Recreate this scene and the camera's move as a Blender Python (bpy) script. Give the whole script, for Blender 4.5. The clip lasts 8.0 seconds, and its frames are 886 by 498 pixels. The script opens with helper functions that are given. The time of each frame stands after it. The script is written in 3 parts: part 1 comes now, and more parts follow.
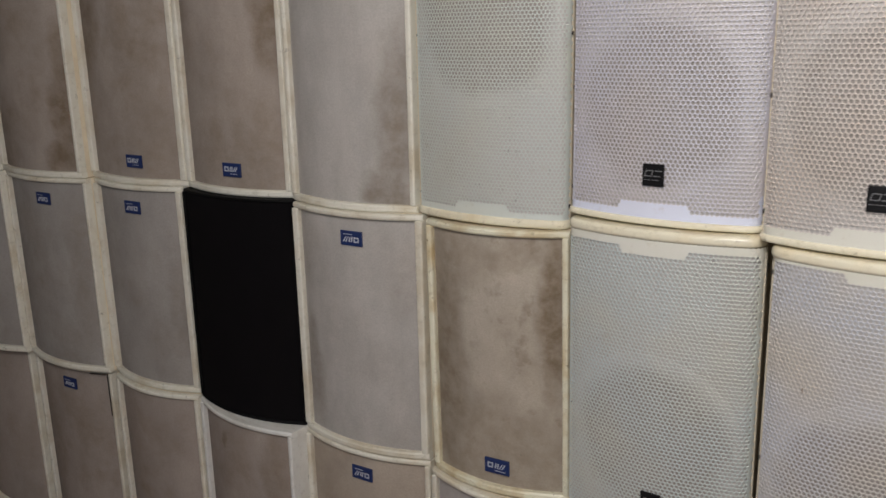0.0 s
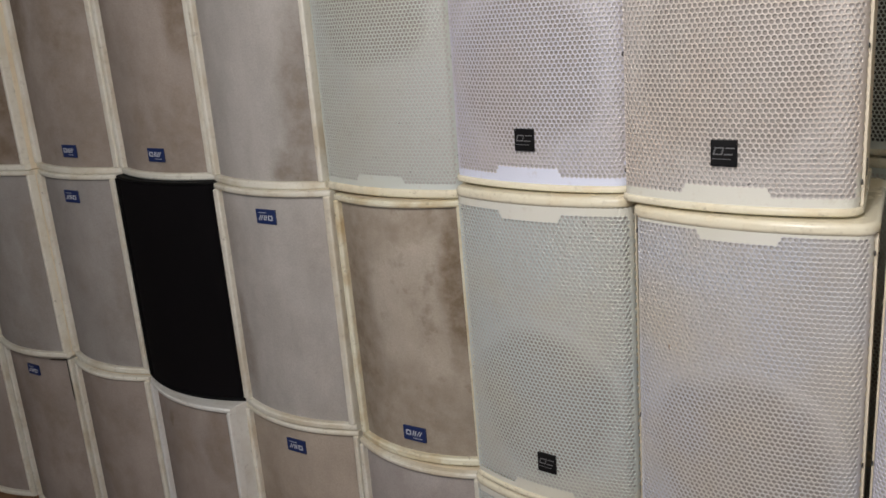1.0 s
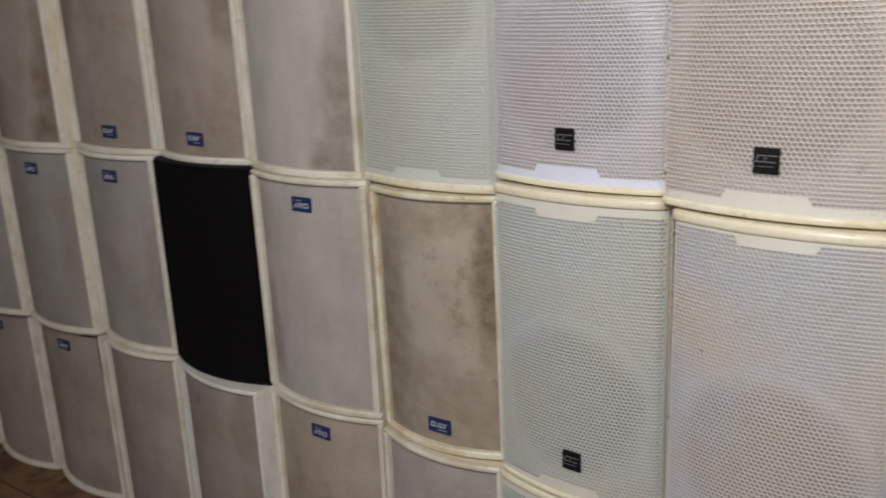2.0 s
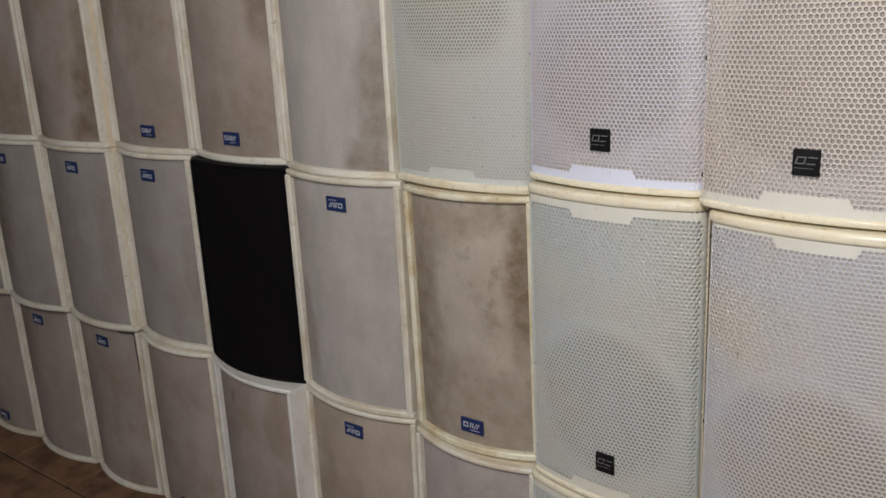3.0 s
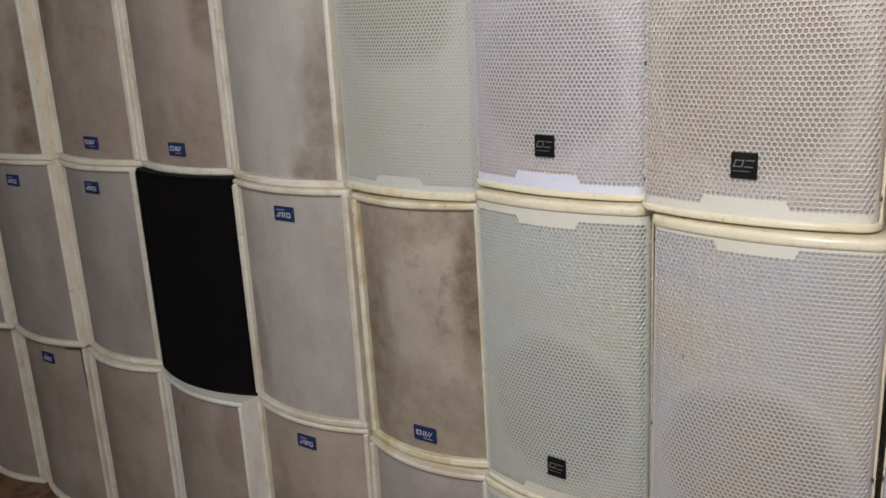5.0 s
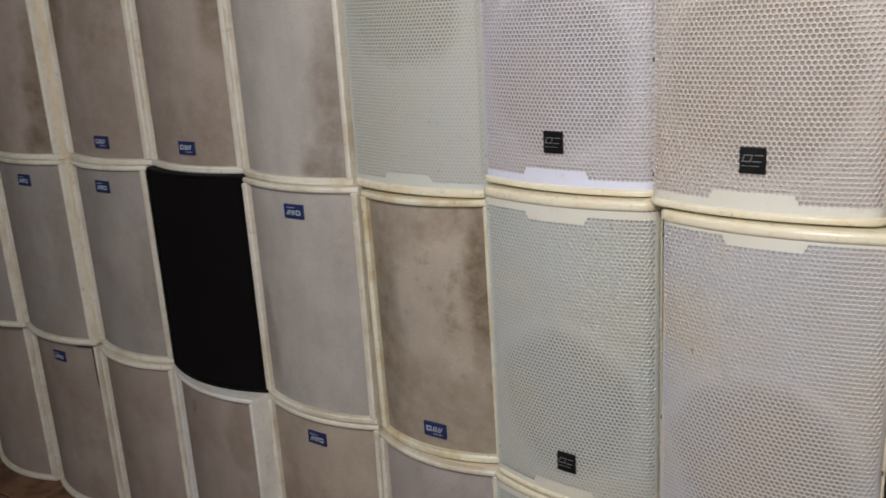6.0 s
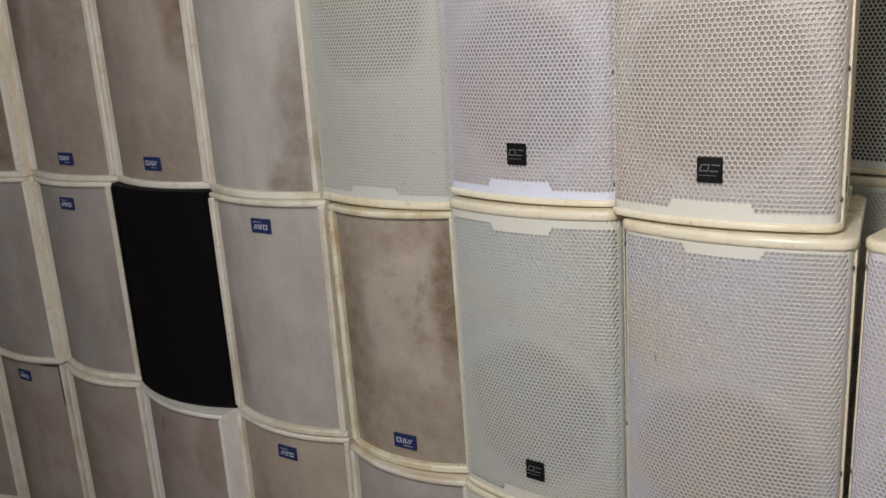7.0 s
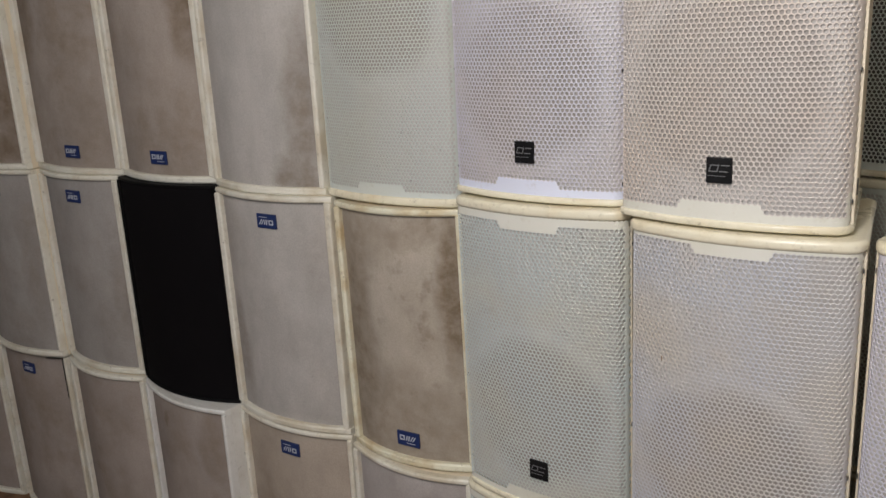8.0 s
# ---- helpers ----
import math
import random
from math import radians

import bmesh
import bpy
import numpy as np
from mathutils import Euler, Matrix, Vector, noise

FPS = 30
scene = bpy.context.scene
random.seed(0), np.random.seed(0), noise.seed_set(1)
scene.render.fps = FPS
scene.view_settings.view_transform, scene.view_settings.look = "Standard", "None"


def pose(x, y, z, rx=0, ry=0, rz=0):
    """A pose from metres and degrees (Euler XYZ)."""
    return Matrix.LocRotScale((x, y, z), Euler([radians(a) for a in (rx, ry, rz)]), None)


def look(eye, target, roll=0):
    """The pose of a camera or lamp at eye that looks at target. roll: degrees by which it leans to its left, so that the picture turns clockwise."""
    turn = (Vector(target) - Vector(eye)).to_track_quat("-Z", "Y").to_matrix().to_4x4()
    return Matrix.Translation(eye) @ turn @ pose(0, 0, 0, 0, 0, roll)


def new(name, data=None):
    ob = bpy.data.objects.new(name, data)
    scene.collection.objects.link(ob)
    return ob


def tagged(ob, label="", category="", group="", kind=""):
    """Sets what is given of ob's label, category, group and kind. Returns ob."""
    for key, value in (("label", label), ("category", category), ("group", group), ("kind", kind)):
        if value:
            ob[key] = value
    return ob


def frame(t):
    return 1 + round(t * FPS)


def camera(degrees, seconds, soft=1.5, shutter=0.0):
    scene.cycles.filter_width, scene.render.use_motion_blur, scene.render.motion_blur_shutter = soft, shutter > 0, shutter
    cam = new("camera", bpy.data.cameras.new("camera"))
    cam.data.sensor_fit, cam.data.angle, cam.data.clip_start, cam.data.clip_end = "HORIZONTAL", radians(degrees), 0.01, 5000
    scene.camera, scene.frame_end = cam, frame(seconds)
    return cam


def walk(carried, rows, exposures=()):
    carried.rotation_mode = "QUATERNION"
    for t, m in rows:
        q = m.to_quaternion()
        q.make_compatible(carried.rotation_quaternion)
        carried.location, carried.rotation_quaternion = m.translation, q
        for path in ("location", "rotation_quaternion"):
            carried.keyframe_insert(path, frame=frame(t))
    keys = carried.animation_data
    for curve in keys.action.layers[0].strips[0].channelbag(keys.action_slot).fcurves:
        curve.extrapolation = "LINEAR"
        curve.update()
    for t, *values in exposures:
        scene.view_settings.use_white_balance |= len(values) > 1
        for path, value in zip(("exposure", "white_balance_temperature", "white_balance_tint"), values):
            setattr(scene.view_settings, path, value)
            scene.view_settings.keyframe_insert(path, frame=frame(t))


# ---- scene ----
cam = camera(54.37, 8.0, soft=1.5, shutter=0.4)
PATH = [
    (0, (0.2096, 0.0685, 1.6406), (-0.8030, 1.7195, 1.1418), -1.14),
    (0.5, (0.3603, 0.1270, 1.6379), (-0.7132, 1.7383, 1.1364), -1.78),
    (1, (0.4613, 0.1946, 1.6266), (-0.6099, 1.7912, 1.0758), -4.35),
    (1.5, (0.4551, 0.1822, 1.6327), (-0.5778, 1.7996, 1.0696), -4.51),
    (2, (0.4438, 0.1666, 1.6324), (-0.6629, 1.7350, 1.0711), -2.24),
    (2.2, (0.4382, 0.1574, 1.6295), (-0.7297, 1.6790, 1.0630), -1.65),
    (3.3, (0.4451, 0.1683, 1.6370), (-0.7055, 1.7060, 1.0790), -3.12),
    (3.5, (0.4492, 0.1713, 1.6354), (-0.6705, 1.7337, 1.0829), -3.09),
    (4, (0.4589, 0.1778, 1.6364), (-0.6074, 1.7812, 1.0956), -3.12),
    (4.5, (0.4619, 0.1802, 1.6361), (-0.6037, 1.7853, 1.0994), -2.94),
    (4.7, (0.4600, 0.1830, 1.6340), (-0.6137, 1.7820, 1.0924), -2.84),
    (5.8, (0.4490, 0.1585, 1.6346), (-0.6696, 1.7224, 1.0823), -2.87),
    (6, (0.4570, 0.1665, 1.6336), (-0.6456, 1.7414, 1.0823), -3.17),
    (6.5, (0.4685, 0.1600, 1.6362), (-0.5739, 1.7801, 1.0990), -3.20),
    (7, (0.4726, 0.1591, 1.6370), (-0.5765, 1.7778, 1.1085), -3.47),
    (7.5, (0.4751, 0.1646, 1.6404), (-0.5806, 1.7787, 1.1110), -3.49),
    (8, (0.4664, 0.1633, 1.6345), (-0.5913, 1.7751, 1.1022), -2.82),
]
walk(cam, [(t, look(eye, target, roll)) for t, eye, target, roll in PATH], [(0, -0.08), (0.6, 0.0), (8, 0.0)])

# ---- light ----
world = bpy.data.worlds.new("room_air")
world.use_nodes = True
world.node_tree.nodes["Background"].inputs[0].default_value = (0.8, 0.85, 1.0, 1)
world.node_tree.nodes["Background"].inputs[1].default_value = 0.05
scene.world = world


def area_lamp(name, place, target, sx, sy, watts, colour):
    data = bpy.data.lights.new(name, "AREA")
    data.shape, data.size, data.size_y, data.energy, data.color = "RECTANGLE", sx, sy, watts, colour
    ob = new(name, data)
    ob.matrix_world = look(place, target)
    return ob


# Unseen key light, added without a fixture; placed by falloff and shadow edges.
key_lamp = bpy.data.lights.new("key_light", "POINT")
key_lamp.energy, key_lamp.color, key_lamp.shadow_soft_size = 84, (1.0, 0.952, 0.935), 0.14
new("key_light", key_lamp).location = (0.21, -0.1, 2.3)
# Cool fill lamp added behind the camera; no such source is known.
area_lamp("fill_light", (0.2, -2.9, 1.65), (0.2, 1.6, 1.3), 2.4, 1.4, 27, (0.78, 0.89, 1.0))


# ---- materials ----
def material(name, rough=0.6, metal=0.0):
    m = bpy.data.materials.new(name)
    m.use_nodes = True
    b = m.node_tree.nodes["Principled BSDF"]
    b.inputs["Roughness"].default_value, b.inputs["Metallic"].default_value = rough, metal
    return m, m.node_tree, b


def node(nt, kind, **values):
    n = nt.nodes.new(kind)
    for key, v in values.items():
        n.inputs[key].default_value = v
    return n


def maths(nt, op, a, b=None, clamp=False):
    n = nt.nodes.new("ShaderNodeMath")
    n.operation, n.use_clamp = op, clamp
    for i, v in enumerate((a, b)):
        if v is None:
            continue
        if isinstance(v, (int, float)):
            n.inputs[i].default_value = v
        else:
            nt.links.new(v, n.inputs[i])
    return n.outputs[0]


def mixed(nt, fac, a, b):
    n = nt.nodes.new("ShaderNodeMix")
    n.data_type = "RGBA"
    for i, v in ((0, fac), (6, a), (7, b)):
        if isinstance(v, (int, float)):
            n.inputs[i].default_value = v
        elif isinstance(v, tuple):
            n.inputs[i].default_value = (*v, 1)
        else:
            nt.links.new(v, n.inputs[i])
    return n.outputs[2]


def shifted(nt):
    """Object coordinates, moved by a random amount for each object."""
    tc, oi = nt.nodes.new("ShaderNodeTexCoord"), nt.nodes.new("ShaderNodeObjectInfo")
    c = nt.nodes.new("ShaderNodeVectorMath")
    c.operation = "MULTIPLY_ADD"
    nt.links.new(oi.outputs["Random"], c.inputs[0])
    c.inputs[1].default_value = (37.0, 11.0, 23.0)
    nt.links.new(tc.outputs["Object"], c.inputs[2])
    return c.outputs[0], tc.outputs["Object"]


def noise_of(nt, vec, scale, detail=3.0, rough=0.55, stretch=None):
    if stretch:
        mp = nt.nodes.new("ShaderNodeMapping")
        mp.inputs["Scale"].default_value = stretch
        nt.links.new(vec, mp.inputs[0])
        vec = mp.outputs[0]
    n = node(nt, "ShaderNodeTexNoise", Scale=scale, Detail=detail, Roughness=rough)
    nt.links.new(vec, n.inputs["Vector"])
    return n.outputs["Fac"]


def ramp(nt, value, lo, hi):
    n = node(nt, "ShaderNodeMapRange", **{"From Min": lo, "From Max": hi})
    n.interpolation_type = "SMOOTHSTEP"
    nt.links.new(value, n.inputs[0])
    return n.outputs[0]


def bumped(nt, b, height, strength, distance):
    n = node(nt, "ShaderNodeBump", Strength=strength, Distance=distance)
    nt.links.new(height, n.inputs["Height"])
    nt.links.new(n.outputs[0], b.inputs["Normal"])


def paint(name, base, dirt, dirt_amount=0.5, rough=0.45):
    """Painted wood or plastic, yellowed and dirty in patches, with small chips."""
    m, nt, b = material(name, rough)
    v, _ = shifted(nt)
    big = ramp(nt, noise_of(nt, v, 9, 4), 0.42, 0.72)
    fine = ramp(nt, noise_of(nt, v, 60, 4, 0.7), 0.52, 0.78)
    c = mixed(nt, maths(nt, "MULTIPLY", big, dirt_amount), base, dirt)
    c = mixed(nt, maths(nt, "MULTIPLY", fine, dirt_amount * 0.55), c, tuple(0.45 * x for x in dirt))
    nt.links.new(c, b.inputs["Base Color"])
    specks = ramp(nt, noise_of(nt, v, 38, 5, 0.7), 0.63, 0.71)
    c = mixed(nt, maths(nt, "MULTIPLY", specks, dirt_amount * 0.9), c, tuple(0.35 * x for x in dirt))
    nt.links.new(c, b.inputs["Base Color"])
    r = maths(nt, "ADD", maths(nt, "MULTIPLY", big, 0.2), rough)
    nt.links.new(r, b.inputs["Roughness"])
    bumped(nt, b, noise_of(nt, v, 140, 4), 0.25, 0.002)
    return m


def cloth(name, base, dirt, blobs, overall=0.25, blotch=0.0):
    """Woven grille cloth; blobs are stains (x, z, half width, half height, strength) on the front."""
    m, nt, b = material(name, 0.95)
    v, obj = shifted(nt)
    sep = nt.nodes.new("ShaderNodeSeparateXYZ")
    warp = node(nt, "ShaderNodeTexNoise", Scale=7.0, Detail=5.0, Roughness=0.6)
    nt.links.new(v, warp.inputs["Vector"])
    off = nt.nodes.new("ShaderNodeVectorMath")
    off.operation = "MULTIPLY_ADD"
    nt.links.new(warp.outputs["Color"], off.inputs[0])
    off.inputs[1].default_value = (0.11, 0.0, 0.16)
    nt.links.new(obj, off.inputs[2])
    nt.links.new(off.outputs[0], sep.inputs[0])
    total = maths(nt, "MULTIPLY", ramp(nt, noise_of(nt, v, 5, 5, 0.6), 0.38, 0.75), overall)
    for x, z, rx, rz, k in blobs:
        dx = maths(nt, "POWER", maths(nt, "DIVIDE", maths(nt, "SUBTRACT", sep.outputs[0], x + 0.055), rx), 2.0)
        dz = maths(nt, "POWER", maths(nt, "DIVIDE", maths(nt, "SUBTRACT", sep.outputs[2], z + 0.08), rz), 2.0)
        d = maths(nt, "ADD", dx, dz)
        f = ramp(nt, d, 2.2, 0.0)
        total = maths(nt, "MAXIMUM", total, maths(nt, "MULTIPLY", f, k))
    if blotch:
        patch = ramp(nt, noise_of(nt, v, 17, 4, 0.6), 0.5, 0.68)
        total = maths(nt, "MAXIMUM", total, maths(nt, "MULTIPLY", patch, blotch))
    mottle = ramp(nt, noise_of(nt, v, 26, 4, 0.65), 0.3, 0.75)
    total = maths(nt, "MULTIPLY", total, maths(nt, "ADD", maths(nt, "MULTIPLY", mottle, 0.55), 0.6), True)
    specks = ramp(nt, noise_of(nt, v, 75, 3, 0.6), 0.7, 0.8)
    c = mixed(nt, total, base, dirt)
    c = mixed(nt, maths(nt, "MULTIPLY", specks, 0.28), c, tuple(0.5 * x for x in dirt))
    cloudy = ramp(nt, noise_of(nt, v, 11, 6, 0.62, (1, 1, 0.55)), 0.25, 0.78)
    c = mixed(nt, maths(nt, "MULTIPLY", cloudy, 0.42), c, tuple(0.55 * x for x in base))
    streak = ramp(nt, noise_of(nt, v, 30, 4, 0.6, (1, 1, 0.18)), 0.4, 0.75)
    c = mixed(nt, maths(nt, "MULTIPLY", streak, 0.06), c, dirt)
    grain = noise_of(nt, v, 260, 3, 0.6)
    c2 = mixed(nt, maths(nt, "MULTIPLY", ramp(nt, grain, 0.32, 0.72), 0.22), c, tuple(0.4 * x for x in base))
    nt.links.new(c2, b.inputs["Base Color"])
    b.inputs["Specular IOR Level"].default_value = 0.08
    weave = noise_of(nt, v, 500, 2, 0.5, (1, 1, 1))
    bumped(nt, b, weave, 0.35, 0.0012)
    return m


def grille_paint(name, base, tint):
    """Powder-coated perforated steel, yellowed in wide patches."""
    m, nt, b = material(name, 0.42)
    v, _ = shifted(nt)
    big = ramp(nt, noise_of(nt, v, 4.5, 3), 0.35, 0.7)
    fine = ramp(nt, noise_of(nt, v, 45, 4, 0.7), 0.55, 0.8)
    c = mixed(nt, maths(nt, "MULTIPLY", big, 0.8), base, tint)
    c = mixed(nt, maths(nt, "MULTIPLY", fine, 0.3), c, (0.42, 0.33, 0.2))
    nt.links.new(c, b.inputs["Base Color"])
    bumped(nt, b, noise_of(nt, v, 300, 3), 0.15, 0.001)
    return m


def cone(name, middle, rim):
    """Paper cone, mottled; the middle colour fades softly into the pale foam colour at the rim."""
    m, nt, b = material(name, 0.95)
    v, obj = shifted(nt)
    sep = nt.nodes.new("ShaderNodeSeparateXYZ")
    nt.links.new(obj, sep.inputs[0])
    r = maths(nt, "SQRT", maths(nt, "ADD", maths(nt, "POWER", sep.outputs[0], 2.0), maths(nt, "POWER", sep.outputs[2], 2.0)))
    r = maths(nt, "ADD", r, maths(nt, "MULTIPLY", maths(nt, "SUBTRACT", noise_of(nt, v, 14, 3), 0.5), 0.05))
    c = mixed(nt, ramp(nt, r, 0.122, 0.172), middle, rim)
    c = mixed(nt, maths(nt, "MULTIPLY", ramp(nt, noise_of(nt, v, 30, 4), 0.4, 0.75), 0.25), c, tuple(0.8 * x for x in rim))
    nt.links.new(c, b.inputs["Base Color"])
    return m


CREAM = paint("cream_paint", (0.79, 0.765, 0.67), (0.55, 0.46, 0.31), 0.62)
CREAM_OLD = paint("old_stained_cream_paint", (0.82, 0.795, 0.63), (0.56, 0.42, 0.21), 0.85)
CREAM_GLOSS = paint("yellowed_cream_lacquer", (0.84, 0.79, 0.62), (0.66, 0.53, 0.31), 0.6, 0.22)
WHITE = paint("cool_white_paint", (0.79, 0.79, 0.76), (0.58, 0.54, 0.47), 0.5, 0.4)
BLACK_PAINT = paint("black_paint", (0.004, 0.004, 0.0045), (0.012, 0.012, 0.012), 0.4, 0.6)
SIDE = paint("cream_side_paint", (0.8, 0.71, 0.55), (0.6, 0.49, 0.34), 0.4, 0.55)
FOAM = paint("pale_grille_foam", (0.62, 0.595, 0.57), (0.55, 0.505, 0.46), 0.5, 0.95)
# Near-black colour standing in for the shade inside a gap.
GAP_SHADE = paint("gap_shade", (0.03, 0.025, 0.02), (0.06, 0.04, 0.03), 0.4, 0.9)
# The foam above, darkened to paint in the shade on the upper far boxes.
SHADED_FOAM = paint("shaded_grille_foam", (0.1, 0.095, 0.088), (0.15, 0.13, 0.11), 0.5, 0.95)
CONE = cone("grey_woofer_cone", (0.36, 0.33, 0.3), (0.61, 0.585, 0.56))
RUBBER = paint("dark_rubber", (0.03, 0.03, 0.03), (0.07, 0.06, 0.05), 0.4, 0.7)
BADGE_BLUE = paint("badge_blue", (0.011, 0.029, 0.125), (0.03, 0.045, 0.1), 0.3, 0.4)
BADGE_WHITE = paint("badge_white", (0.5, 0.53, 0.58), (0.45, 0.45, 0.45), 0.3, 0.4)
BADGE_BLACK = paint("badge_black", (0.01, 0.01, 0.011), (0.03, 0.03, 0.03), 0.3, 0.35)
BADGE_GREY = paint("badge_grey", (0.16, 0.16, 0.165), (0.1, 0.1, 0.1), 0.3, 0.5)
RUST = paint("rust_drip", (0.36, 0.25, 0.15), (0.2, 0.12, 0.06), 0.5, 0.8)
SCREW = paint("dark_screw_steel", (0.04, 0.04, 0.04), (0.1, 0.07, 0.05), 0.4, 0.4)
PLASTER = paint("aged_plaster", (0.38, 0.34, 0.29), (0.26, 0.22, 0.18), 0.5, 0.9)
CEIL = paint("ceiling_plaster", (0.56, 0.54, 0.5), (0.42, 0.38, 0.33), 0.4, 0.9)
STONE = paint("brown_floor_stone", (0.22, 0.118, 0.062), (0.08, 0.045, 0.028), 0.85, 0.8)
JOINT = paint("dark_floor_joint", (0.03, 0.022, 0.016), (0.05, 0.035, 0.025), 0.5, 0.95)
BLACK_CLOTH = cloth("black_grille_cloth", (0.0048, 0.004, 0.005), (0.0075, 0.006, 0.0065), [], 0.3)
for dull in (BADGE_BLACK, BLACK_PAINT, BLACK_CLOTH, RUBBER):
    dull.node_tree.nodes["Principled BSDF"].inputs["Specular IOR Level"].default_value = 0.12


FLOOR = 0.01


# ---- mesh helpers ----
def part(name, verts, faces, mat, parent=None, label="", smooth=False):
    me = bpy.data.meshes.new(name)
    me.from_pydata([tuple(v) for v in verts], [], faces)
    me.materials.append(mat)
    if smooth:
        me.shade_smooth()
        me.set_sharp_from_angle(angle=0.7)
    me.update()
    ob = new(name, me)
    ob.parent = parent
    return tagged(ob, label)


def block(x0, x1, y0, y1, z0, z1, bevel=0.0, segments=2):
    bm = bmesh.new()
    bmesh.ops.create_cube(bm, size=1)
    for v in bm.verts:
        v.co = ((x0, x1)[v.co.x > 0], (y0, y1)[v.co.y > 0], (z0, z1)[v.co.z > 0])
    if bevel:
        bmesh.ops.bevel(bm, geom=list(bm.edges), offset=bevel, segments=segments, affect="EDGES", profile=0.5)
    verts = [v.co.copy() for v in bm.verts]
    bm.verts.index_update()
    faces = [[v.index for v in f.verts] for f in bm.faces]
    bm.free()
    return verts, faces


def lofted(rings, closed_ends=True):
    """Skin through closed rings of equal length."""
    n = len(rings[0])
    verts = [p for r in rings for p in r]
    faces = []
    for i in range(len(rings) - 1):
        for j in range(n):
            k = (j + 1) % n
            faces.append([i * n + j, i * n + k, (i + 1) * n + k, (i + 1) * n + j])
    if closed_ends:
        faces.append(list(range(n))[::-1])
        faces.append([(len(rings) - 1) * n + j for j in range(n)])
    return verts, faces


def offset_outline(pts, d):
    """Moves a closed convex outline (anticlockwise) inwards by d."""
    out, n = [], len(pts)
    for i in range(n):
        (x0, y0), (x1, y1), (x2, y2) = pts[i - 1], pts[i], pts[(i + 1) % n]
        ax, ay, bx, by = x1 - x0, y1 - y0, x2 - x1, y2 - y1
        la, lb = math.hypot(ax, ay) or 1, math.hypot(bx, by) or 1
        nx, ny = -(ay / la + by / lb), ax / la + bx / lb
        k = d * 2 / max(nx * nx + ny * ny, 0.6)
        out.append((x1 + nx * k, y1 + ny * k))
    return out


def slab(outline, z0, z1, r):
    """An upright prism on an outline with rounded top and bottom edges."""
    turn = [math.pi / 2 * k / 5 for k in range(6)]
    levels = [(z0 + r * (1 - math.sin(t)), r * (1 - math.cos(t))) for t in turn[::-1]] + [(z1 - r * (1 - math.sin(t)), r * (1 - math.cos(t))) for t in turn]
    return lofted([[(x, y, z) for x, y in offset_outline(outline, d)] for z, d in levels])


# ---- cloth-fronted loudspeakers ----
def bow(x, width, sag):
    return sag * (2 * x / width) ** 2


